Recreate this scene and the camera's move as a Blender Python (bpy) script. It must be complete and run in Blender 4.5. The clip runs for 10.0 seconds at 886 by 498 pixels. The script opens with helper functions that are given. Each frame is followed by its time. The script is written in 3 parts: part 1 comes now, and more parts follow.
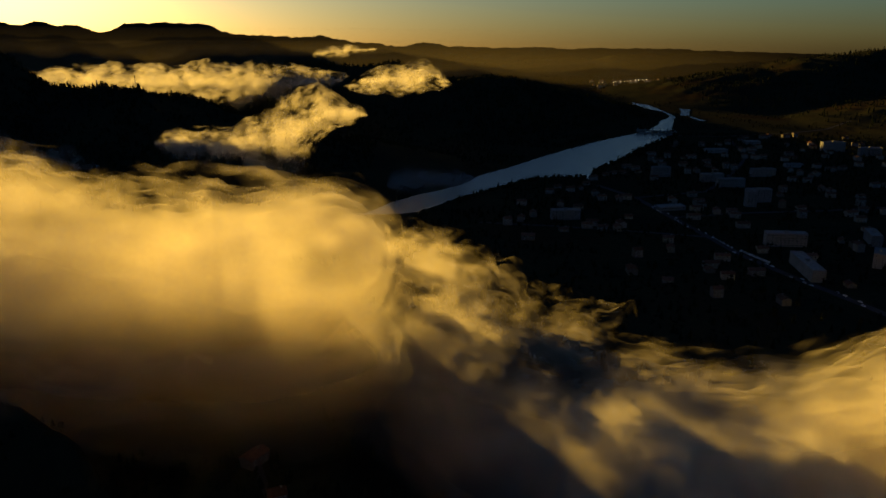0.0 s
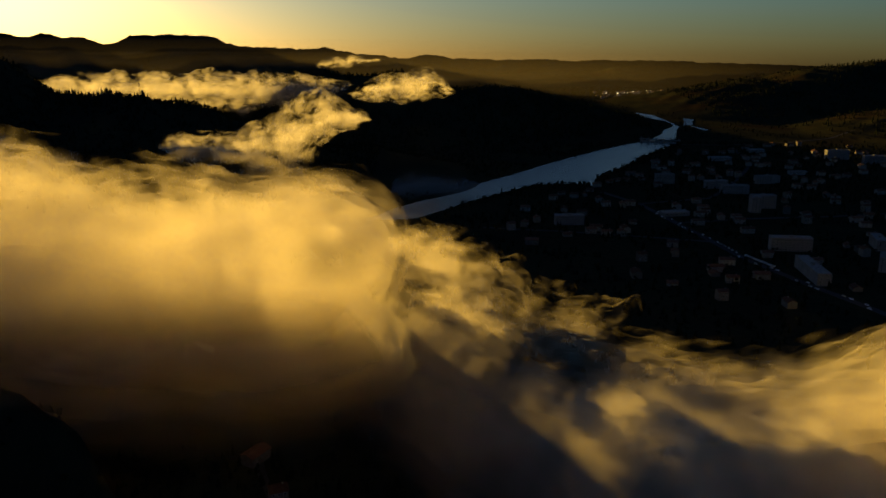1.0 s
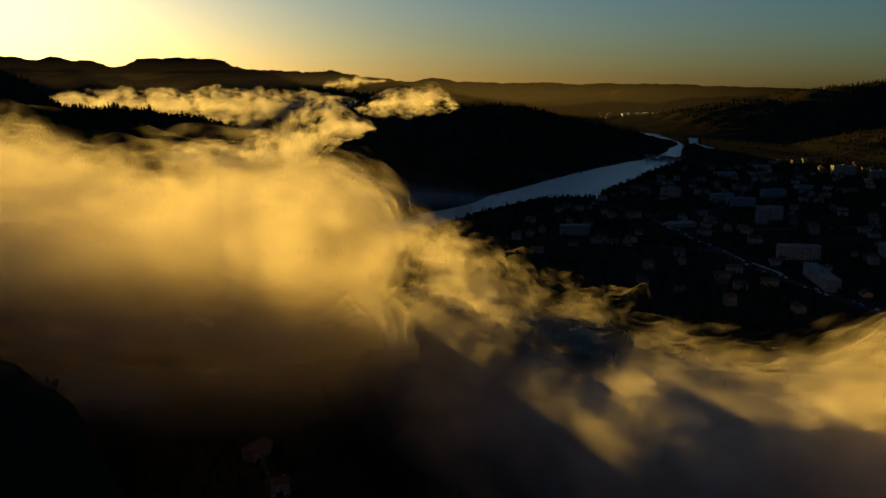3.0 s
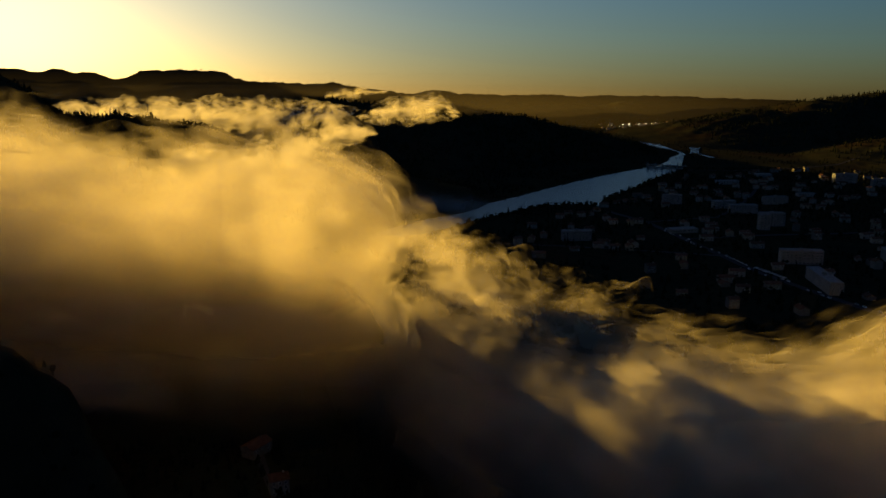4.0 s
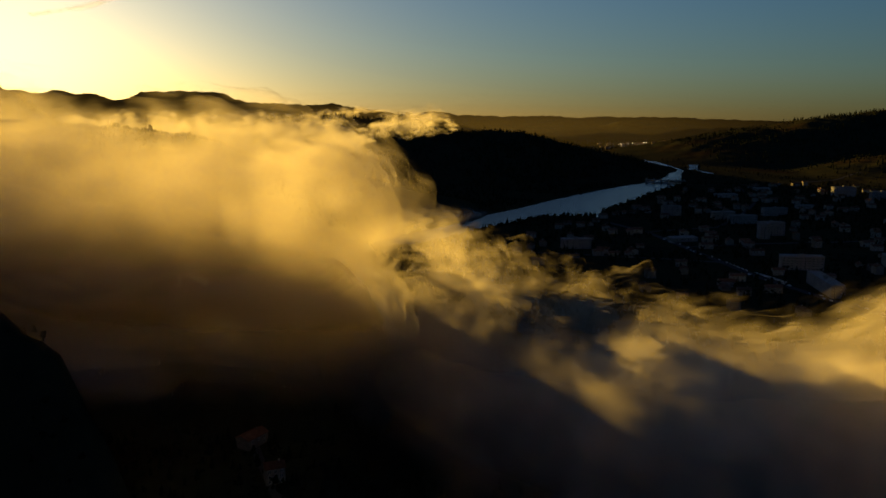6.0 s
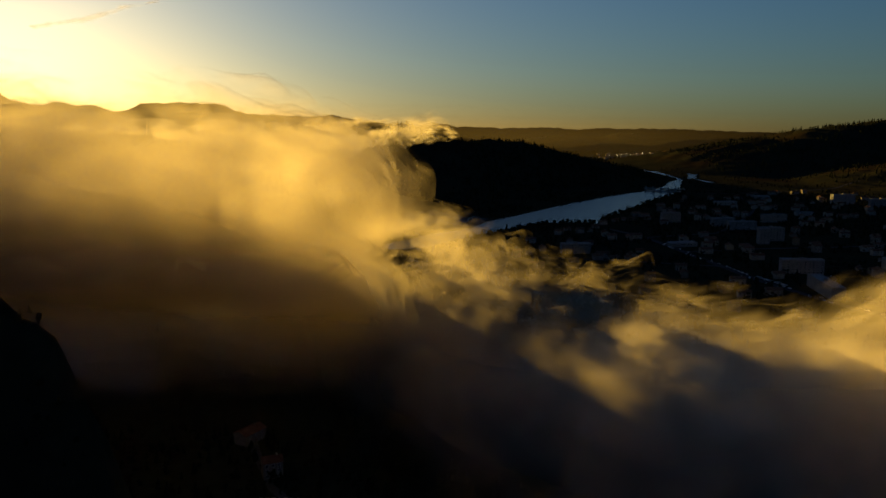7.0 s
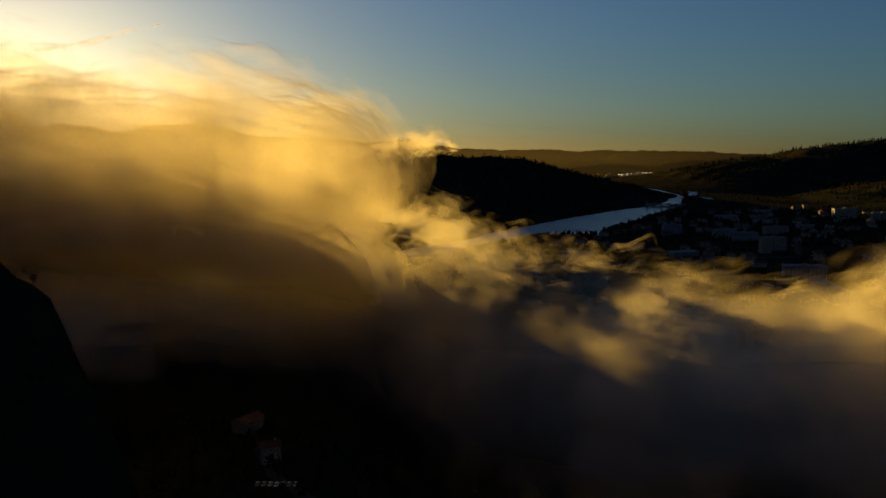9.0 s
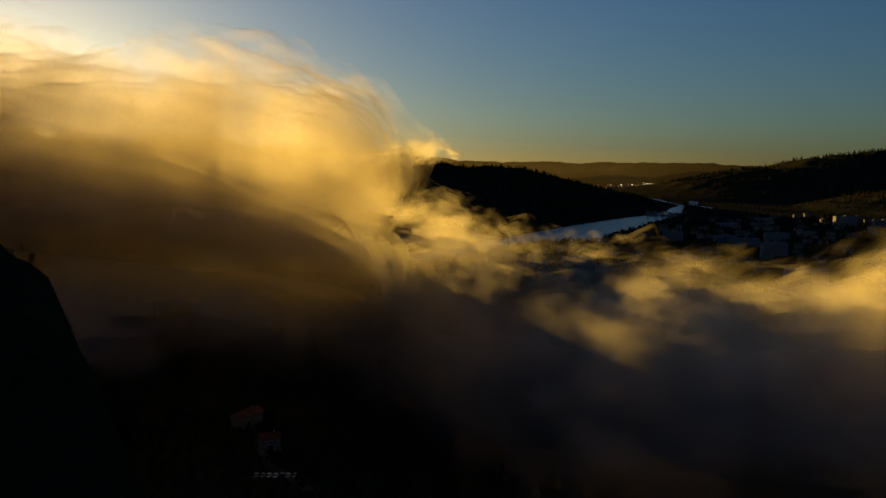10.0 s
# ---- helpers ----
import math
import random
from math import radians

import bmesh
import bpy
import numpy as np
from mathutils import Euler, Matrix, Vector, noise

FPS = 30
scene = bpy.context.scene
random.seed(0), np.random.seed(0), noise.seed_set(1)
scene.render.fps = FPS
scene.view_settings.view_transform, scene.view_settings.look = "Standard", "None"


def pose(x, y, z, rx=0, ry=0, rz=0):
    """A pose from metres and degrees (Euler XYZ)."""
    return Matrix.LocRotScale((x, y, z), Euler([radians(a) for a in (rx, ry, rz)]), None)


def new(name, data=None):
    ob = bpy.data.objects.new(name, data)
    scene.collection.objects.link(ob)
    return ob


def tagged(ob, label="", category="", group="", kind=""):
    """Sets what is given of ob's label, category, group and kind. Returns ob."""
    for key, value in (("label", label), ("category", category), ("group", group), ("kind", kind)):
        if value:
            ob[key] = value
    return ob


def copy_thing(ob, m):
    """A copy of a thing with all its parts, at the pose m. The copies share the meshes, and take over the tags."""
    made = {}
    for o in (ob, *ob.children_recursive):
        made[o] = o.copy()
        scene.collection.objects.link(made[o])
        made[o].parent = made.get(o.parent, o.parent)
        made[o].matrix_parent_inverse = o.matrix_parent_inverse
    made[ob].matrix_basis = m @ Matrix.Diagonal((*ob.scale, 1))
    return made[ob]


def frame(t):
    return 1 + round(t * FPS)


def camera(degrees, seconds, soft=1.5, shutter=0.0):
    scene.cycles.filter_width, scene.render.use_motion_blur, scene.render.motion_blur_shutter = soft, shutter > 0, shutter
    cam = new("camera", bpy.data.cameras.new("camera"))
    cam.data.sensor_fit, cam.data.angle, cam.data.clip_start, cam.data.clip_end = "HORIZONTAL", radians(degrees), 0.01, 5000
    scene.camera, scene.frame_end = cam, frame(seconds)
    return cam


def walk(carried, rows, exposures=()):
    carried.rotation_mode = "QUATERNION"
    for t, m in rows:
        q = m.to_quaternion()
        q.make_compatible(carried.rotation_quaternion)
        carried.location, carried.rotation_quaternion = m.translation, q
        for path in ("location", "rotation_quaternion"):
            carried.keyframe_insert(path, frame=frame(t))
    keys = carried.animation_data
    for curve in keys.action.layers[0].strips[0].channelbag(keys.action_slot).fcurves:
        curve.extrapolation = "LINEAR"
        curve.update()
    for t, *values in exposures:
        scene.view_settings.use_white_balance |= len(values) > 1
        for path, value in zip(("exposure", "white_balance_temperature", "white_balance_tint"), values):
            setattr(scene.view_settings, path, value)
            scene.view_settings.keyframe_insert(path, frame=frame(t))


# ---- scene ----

# ---- camera and its path: a steady descent with a slow upward tilt ----
cam = camera(58.32, 10.0, soft=1.6)
PATH = [
    (0.0, 260.0, -16.353, 0.66), (0.5, 254.51, -15.878, 0.526), (1.0, 249.25, -15.409, 0.413),
    (1.5, 244.06, -14.968, 0.296), (2.0, 238.86, -14.496, 0.215), (2.5, 233.56, -14.04, 0.127),
    (4.0, 217.58, -12.604, -0.046), (4.5, 212.46, -12.161, -0.042), (5.0, 207.36, -11.696, 0.0),
    (5.5, 201.7, -11.3, 0.015), (7.0, 185.0, -9.909, 0.089), (7.5, 179.43, -9.48, 0.092),
    (8.0, 173.84, -9.033, 0.062), (8.5, 168.21, -8.584, 0.043), (9.0, 162.57, -8.092, 0.024),
    (9.5, 156.81, -7.586, -0.016), (10.0, 150.91, -7.1, -0.035)]
walk(cam, [(t, pose(0, 0, h, 90 + p, 0, -yaw) @ pose(0, 0, 0, 0, 0, -0.25)) for t, h, p, yaw in PATH],
     exposures=[(0.0, 2.0, 7300, 5), (10.0, 1.95, 7300, 5)])
scene.cycles.transparent_max_bounces = 48

# ---- sky and sun ----
SUN_EL, SUN_AZ = 3.6, -29.5        # degrees above the horizon, degrees from north (+y) towards east
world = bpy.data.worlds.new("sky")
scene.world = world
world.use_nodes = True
wn, wl = world.node_tree.nodes, world.node_tree.links
sky = wn.new("ShaderNodeTexSky")
sky.sky_type = "NISHITA"
sky.sun_disc = False
sky.sun_elevation = radians(SUN_EL + 0.8)
sky.sun_rotation = radians(SUN_AZ)
sky.altitude = 500
sky.air_density, sky.dust_density, sky.ozone_density = 1.15, 1.8, 4.4
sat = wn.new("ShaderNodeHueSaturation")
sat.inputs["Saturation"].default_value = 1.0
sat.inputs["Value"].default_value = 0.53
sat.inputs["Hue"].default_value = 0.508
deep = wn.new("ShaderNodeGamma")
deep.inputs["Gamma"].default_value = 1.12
# seen from high up, the sky's rim lies a little below the level
dip_co, dip = wn.new("ShaderNodeTexCoord"), wn.new("ShaderNodeVectorMath")
dip.operation = "ADD"
dip.inputs[1].default_value = (0, 0, 0.043)
wl.new(dip_co.outputs["Generated"], dip.inputs[0])
wl.new(dip.outputs[0], sky.inputs["Vector"])
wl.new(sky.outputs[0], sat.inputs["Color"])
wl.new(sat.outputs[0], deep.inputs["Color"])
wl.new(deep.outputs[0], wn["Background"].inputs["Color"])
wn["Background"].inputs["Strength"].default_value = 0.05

sun_data = bpy.data.lights.new("sun", "SUN")
sun_data.energy = 3.1
sun_data.angle = radians(0.6)
sun_data.color = (1.0, 0.61, 0.13)
sun = new("sun", sun_data)
az, el = radians(SUN_AZ), radians(SUN_EL)
sun_way = Vector((math.sin(az) * math.cos(el), math.cos(az) * math.cos(el), math.sin(el)))
sun.matrix_world = Matrix.Translation((0, 0, 900)) @ (-sun_way).to_track_quat("-Z", "Y").to_matrix().to_4x4()


# ---- numeric noise ----
def lattice(ix, iy, iz, seed):
    h = (ix * 374761393 + iy * 668265263 + iz * 1274126177 + seed * 974634541) & 0x7FFFFFFF
    h = ((h ^ (h >> 13)) * 1103515245) & 0x7FFFFFFF
    h = ((h ^ (h >> 15)) * 12345701) & 0x7FFFFFFF
    return ((h ^ (h >> 16)) & 0xFFFF) / 32767.5 - 1.0


def value_noise(x, y, z, seed=0):
    ix, iy, iz = (np.floor(a).astype(np.int64) for a in (x, y, z))
    fx, fy, fz = x - ix, y - iy, z - iz
    fx, fy, fz = (a * a * a * (a * (a * 6 - 15) + 10) for a in (fx, fy, fz))
    out = 0
    for dx in (0, 1):
        for dy in (0, 1):
            for dz in (0, 1):
                w = (fx if dx else 1 - fx) * (fy if dy else 1 - fy) * (fz if dz else 1 - fz)
                out = out + w * lattice(ix + dx, iy + dy, iz + dz, seed)
    return out


def fbm(x, y, z, octaves, seed=0, gain=0.5):
    total, amp = 0, 1.0
    for o in range(octaves):
        total = total + amp * value_noise(x * 2 ** o, y * 2 ** o, z * 2 ** o, seed + o * 17)
        amp *= gain
    return total


def smooth(a, lo, hi):
    t = np.clip((a - lo) / (hi - lo), 0, 1)
    return t * t * (3 - 2 * t)


# ---- materials ----
def material(name):
    m = bpy.data.materials.new(name)
    m.use_nodes = True
    nt = m.node_tree
    return m, nt.nodes, nt.links, nt.nodes["Principled BSDF"]


def ramp(n, stops):
    r = n.new("ShaderNodeValToRGB")
    while len(r.color_ramp.elements) < len(stops):
        r.color_ramp.elements.new(0.5)
    for e, (p, c) in zip(r.color_ramp.elements, stops):
        e.position, e.color = p, (*c, 1)
    return r


def noise_node(n, l, scale, detail=6, rough=0.55, coord="Object"):
    tc = n.new("ShaderNodeTexCoord")
    t = n.new("ShaderNodeTexNoise")
    t.inputs["Scale"].default_value, t.inputs["Detail"].default_value = scale, detail
    t.inputs["Roughness"].default_value = rough
    l.new(tc.outputs[coord], t.inputs["Vector"])
    return t


def surface(name, stops, scale, rough=0.9, fine=0.0, bump=0.0, metallic=0.0, spread=0.0):
    """A matt, two-scale weathered surface: broad patches of colour, fine grain and relief; spread varies it from object to object."""
    m, n, l, p = material(name)
    a = noise_node(n, l, scale)
    r = ramp(n, stops)
    l.new(a.outputs["Fac"], r.inputs["Fac"])
    col = r.outputs["Color"]
    if fine:
        b = noise_node(n, l, fine, 4, 0.65)
        mixed = n.new("ShaderNodeMix")
        mixed.data_type, mixed.blend_type = "RGBA", "OVERLAY"
        mixed.inputs["Factor"].default_value = 0.55
        l.new(col, mixed.inputs[6])
        l.new(b.outputs["Fac"], mixed.inputs[7])
        col = mixed.outputs[2]
        if bump:
            bp = n.new("ShaderNodeBump")
            bp.inputs["Strength"].default_value, bp.inputs["Distance"].default_value = 0.6, bump
            l.new(b.outputs["Fac"], bp.inputs["Height"])
            l.new(bp.outputs["Normal"], p.inputs["Normal"])
    if spread:
        info = n.new("ShaderNodeObjectInfo")
        hs = n.new("ShaderNodeHueSaturation")
        mr = n.new("ShaderNodeMapRange")
        mr.inputs["To Min"].default_value, mr.inputs["To Max"].default_value = 1 - spread, 1 + spread
        l.new(info.outputs["Random"], mr.inputs["Value"])
        l.new(mr.outputs[0], hs.inputs["Value"])
        l.new(col, hs.inputs["Color"])
        col = hs.outputs["Color"]
    l.new(col, p.inputs["Base Color"])
    p.inputs["Roughness"].default_value, p.inputs["Metallic"].default_value = rough, metallic
    p.inputs["Specular IOR Level"].default_value = 0.5 if rough < 0.8 else 0.0
    return m


M_GROUND = surface("forest_floor", [(0.35, (0.016, 0.018, 0.012)), (0.5, (0.025, 0.025, 0.014)), (0.68, (0.024, 0.017, 0.010))], 0.006, 0.95, 0.12, 0.0)
M_WATER, n, l, p = material("lake_water")
p.inputs["Base Color"].default_value = (0.012, 0.02, 0.025, 1)
p.inputs["Roughness"].default_value = 0.22
p.inputs["IOR"].default_value = 1.33
wv = noise_node(n, l, 0.16, 5, 0.6)
bp = n.new("ShaderNodeBump")
bp.inputs["Strength"].default_value, bp.inputs["Distance"].default_value = 0.8, 1.0
l.new(wv.outputs["Fac"], bp.inputs["Height"])
l.new(bp.outputs["Normal"], p.inputs["Normal"])


def fog_material(name, colour, sunward):
    """Mist that lets light through by its share of opacity (mist_share, on the mesh). Droplets have no
    facing, so light scatters about the sun's way and, for the rest, down from the open sky."""
    m = bpy.data.materials.new(name)
    m.use_nodes = True
    n, l = m.node_tree.nodes, m.node_tree.links
    n.remove(n["Principled BSDF"])
    at = n.new("ShaderNodeAttribute")
    at.attribute_name = "mist_share"
    lobes = []
    for kind, way in (("ShaderNodeBsdfDiffuse", Vector((0, 0, 1))), ("ShaderNodeBsdfTranslucent", -sun_way)):
        d, v = n.new(kind), n.new("ShaderNodeCombineXYZ")
        d.inputs["Color"].default_value = (*colour, 1)
        for k in range(3):
            v.inputs[k].default_value = way[k]
        l.new(v.outputs[0], d.inputs["Normal"])
        lobes.append(d)
    tr, both, mixed = n.new("ShaderNodeBsdfTransparent"), n.new("ShaderNodeMixShader"), n.new("ShaderNodeMixShader")
    both.inputs[0].default_value = sunward
    l.new(lobes[0].outputs[0], both.inputs[1])
    l.new(lobes[1].outputs[0], both.inputs[2])
    l.new(at.outputs["Fac"], mixed.inputs[0])
    l.new(tr.outputs[0], mixed.inputs[1])
    l.new(both.outputs[0], mixed.inputs[2])
    l.new(mixed.outputs[0], n["Material Output"].inputs["Surface"])
    return m


M_FOG = fog_material("bank_fog", (0.89, 0.82, 0.67), 0.6)
M_CLOUD = fog_material("torn_cloud", (0.82, 0.78, 0.70), 0.6)
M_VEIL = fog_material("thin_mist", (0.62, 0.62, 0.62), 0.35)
M_HAZE = fog_material("valley_haze", (0.70, 0.62, 0.46), 0.6)


# ---- mesh helpers ----
def grid_mesh(name, P, mat, closed=False):
    """A mesh from an array of rows of points; closed joins the last column to the first."""
    r, c = P.shape[:2]
    idx = np.arange(r * c).reshape(r, c)
    nx = np.roll(idx, -1, 1) if closed else idx[:, 1:]
    a = idx if closed else idx[:, :-1]
    F = np.stack([a[:-1], nx[:-1], nx[1:], a[1:]], -1).reshape(-1, 4)
    return raw_mesh(name, P.reshape(-1, 3), F, mat)


def raw_mesh(name, V, F, mat, shade=True):
    me = bpy.data.meshes.new(name)
    V, F = np.asarray(V, np.float32), np.asarray(F, np.int32)
    k = F.shape[1]
    me.vertices.add(len(V))
    me.vertices.foreach_set("co", V.ravel())
    me.loops.add(F.size)
    me.loops.foreach_set("vertex_index", F.ravel())
    me.polygons.add(len(F))
    me.polygons.foreach_set("loop_start", np.arange(0, F.size, k, dtype=np.int32))
    me.update(calc_edges=True)
    me.polygons.foreach_set("use_smooth", np.full(len(F), shade))
    if mat:
        me.materials.append(mat)
    return me


# ---- the land ----
# Each range: crest points (x, y, height) and the half-width of its flanks.
RANGES = [
    # far range under the sunrise
    ([(-4800, 3900, 250), (-3178, 4400, 245), (-2877, 4400, 265), (-2287, 4400, 252), (-2110, 4400, 245), (-2009, 4400, 219),
      (-1933, 4400, 233), (-1817, 4400, 209), (-1695, 4400, 229), (-1425, 4400, 237), (-1247, 4400, 227), (-1101, 4400, 176),
      (-801, 4400, 164), (-742, 4400, 153), (-620, 4400, 166), (-530, 4400, 160), (-381, 4400, 119), (-199, 4400, 95), (0, 4400, 60)], 420),
    # snow peak and plateau on the skyline
    ([(-420, 4850, 98), (-353, 4850, 113), (-220, 4850, 90), (-86, 4850, 97), (-29, 4850, 119), (65, 4850, 91), (282, 4850, 84),
      (954, 4850, 78), (1392, 4850, 70), (1799, 4850, 52), (2411, 4850, 36), (3161, 4850, 24), (4800, 4850, 24)], 260),
    # low hills beyond the village
    ([(95, 4000, 40), (372, 4000, 46), (594, 4000, 63), (790, 4000, 51), (983, 4000, 80), (1094, 4000, 84), (1150, 4000, 78),
      (1260, 4000, 92), (1374, 4000, 72), (1768, 4000, 46), (2300, 4000, 40)], 320),
    # eastern valley side
    ([(985, 2900, 18), (1102, 2750, 72), (1196, 2700, 104), (1309, 2700, 126), (1404, 2700, 135), (1507, 2700, 147), (1754, 2700, 162),
      (2300, 2500, 190), (3000, 2000, 210)], 420),
    ([(1100, 2300, 20), (1300, 2000, 60), (1500, 1600, 90), (1700, 900, 100)], 330),
    # unseen ranges added behind and beside: they close the valley and block skylight
    ([(-4000, 300, 420), (-2500, -500, 420), (-900, -850, 430), (900, -850, 420), (2400, -400, 380), (3600, 500, 330)], 420),
    # headland across the lake
    ([(-420, 1960, 158), (-359, 2000, 160), (-288, 2000, 156), (-189, 2000, 144), (-91, 2000, 152), (-34, 2010, 137), (65, 2050, 117),
      (190, 2150, 104), (260, 2180, 86), (330, 2190, 62), (410, 2200, 40), (500, 2200, 18)], 235),
    # western hill with the masts, its unseen west end raised to shade the fog
    ([(-1500, 1450, 285), (-1000, 1420, 264), (-830, 1400, 242), (-775, 1400, 200), (-742, 1400, 169), (-685, 1400, 162), (-600, 1400, 149), (-513, 1400, 143), (-466, 1400, 134),
      (-428, 1400, 120), (-380, 1400, 107), (-332, 1400, 97), (-250, 1400, 70), (-170, 1390, 45)], 240),
]
# the steep rocky hill under the fog, and the near crag
CRAGS = [
    # hidden west end raised to block sun from the mist and lower fog
    ([(-420, 470, 120), (-280, 490, 122), (-210, 500, 120), (-150, 508, 110), (-100, 530, 98), (-63, 540, 97), (-32, 540, 80), (6, 520, 60), (60, 480, 40), (120, 430, 16)], 42),
    ([(-260, 470, 60), (-170, 462, 64), (-110, 456, 66), (-84, 452, 62)], 13),
    ([(-420, 330, 190), (-300, 290, 165), (-200, 270, 140), (-165, 263, 131), (-150, 261, 125), (-138, 261, 116), (-132, 260, 95)], 24),
]


def crest_field(X, Y, pts, width, power):
    """Height at each place from the nearest part of a crest line."""
    best = np.zeros_like(X)
    for (ax, ay, az_), (bx, by, bz) in zip(pts[:-1], pts[1:]):
        dx, dy = bx - ax, by - ay
        t = np.clip(((X - ax) * dx + (Y - ay) * dy) / (dx * dx + dy * dy), 0, 1)
        d = np.hypot(X - ax - t * dx, Y - ay - t * dy) / width
        best = np.maximum(best, (az_ + t * (bz - az_)) * np.exp(-d ** power))
    return best


def land_height(X, Y):
    base = 0.0 * X
    for pts, w in RANGES:
        hgt = crest_field(X, Y, pts, w, 1.7)
        hgt = np.maximum(0, hgt - 12 * (1 - smooth(hgt, 10, 60)))
        gul = 1 - 0.16 * np.abs(fbm(X / 160, Y / 160, 0 * X, 4, 3)) * smooth(hgt, 5, 60)
        base = np.maximum(base, hgt * np.where(hgt > 0, gul, 1))
    for pts, w in CRAGS:
        hgt = crest_field(X, Y, pts, w, 2.2)
        base = np.maximum(base, hgt * (1 + 0.10 * fbm(X / 22, Y / 22, 0 * X, 4, 5)))
    base = base + smooth(base, 3, 30) * 2.5 * fbm(X / 35, Y / 35, 0 * X, 3, 9)
    flat = smooth(base, 1.5, 9.0)
    return base * flat + (1 - flat) * (-0.25 + 0.15 * fbm(X / 60, Y / 60, 0 * X, 3, 21))


def steps(stops):
    out = [stops[0][0]]
    for (a, s), (b, _) in zip(stops[:-1], stops[1:]):
        k = max(1, int(round((b - a) / s)))
        out += list(a + (b - a) * np.arange(1, k + 1) / k)
    return np.array(out)


gx = steps([(-4900, 120), (-2600, 30), (-1000, 16), (-300, 6), (300, 9), (800, 16), (1800, 30), (2600, 120), (4900, 1)])
gy = steps([(-900, 100), (100, 20), (220, 6), (600, 10), (1000, 14), (2400, 24), (4200, 20), (4960, 1)])
GX, GY = np.meshgrid(gx, gy)
GZ = land_height(GX, GY)
ground = new("ground", grid_mesh("ground", np.stack([GX, GY, GZ], -1), M_GROUND))
tagged(ground, "dark wooded valley land with hills and fields", "ground", kind="structure")

# ---- water ----
LAKE = [(-56, 1138), (-24, 1179), (30, 1262), (90, 1342), (134, 1398), (200, 1496), (265, 1586), (330, 1668), (388, 1735), (469, 1819),
        (500, 1800), (538, 1780), (453, 1652), (375, 1521), (323, 1431), (281, 1377), (268, 1330), (261, 1287), (248, 1306), (221, 1312), (163, 1305),
        (111, 1246), (53, 1177), (10, 1114), (-30, 1060), (-100, 1050)]
RIVER = [(490, 1835), (553, 1953), (597, 2085), (612, 2211), (615, 2384), (610, 2560), (650, 2560), (650, 2352), (648, 2183),
         (642, 2108), (612, 2027), (560, 1862)]
POND = [(722, 2347), (733, 2365), (760, 2325), (728, 2260), (712, 2220), (690, 2140), (664, 2143), (692, 2225)]
BROOK = [(676, 2120), (684, 2127), (697, 2030), (682, 2026)]


def water(name, outline, label, wig):
    """A sheet of water with a slightly ragged bank."""
    bm = bmesh.new()
    pts = []
    for (ax, ay), (bx, by) in zip(outline, outline[1:] + outline[:1]):
        k = max(1, int(math.hypot(bx - ax, by - ay) / 9))
        for i in range(k):
            f = i / k
            nx, ny = -(by - ay), bx - ax
            ln = math.hypot(nx, ny) or 1
            o = wig * noise.noise(Vector((ax + (bx - ax) * f, ay + (by - ay) * f, 0)) / 14)
            pts.append((ax + (bx - ax) * f + nx / ln * o, ay + (by - ay) * f + ny / ln * o))
    vs = [bm.verts.new((x, y, 0.3)) for x, y in pts]
    es = [bm.edges.new((vs[i], vs[(i + 1) % len(vs)])) for i in range(len(vs))]
    bmesh.ops.triangle_fill(bm, edges=es, use_beauty=True, normal=(0, 0, 1))
    me = bpy.data.meshes.new(name)
    bm.to_mesh(me)
    bm.free()
    me.materials.append(M_WATER)
    return tagged(new(name, me), label, "water", kind="structure")


water("lake_water", LAKE, "still grey-blue reservoir between wooded banks", 4)
water("river_water", RIVER, "pale river bending away below the dam", 3)
water("pond_water", POND, "small side arm of the river catching the sky", 3)
water("pond_water", BROOK, "short strip of open water among dark fields", 2)


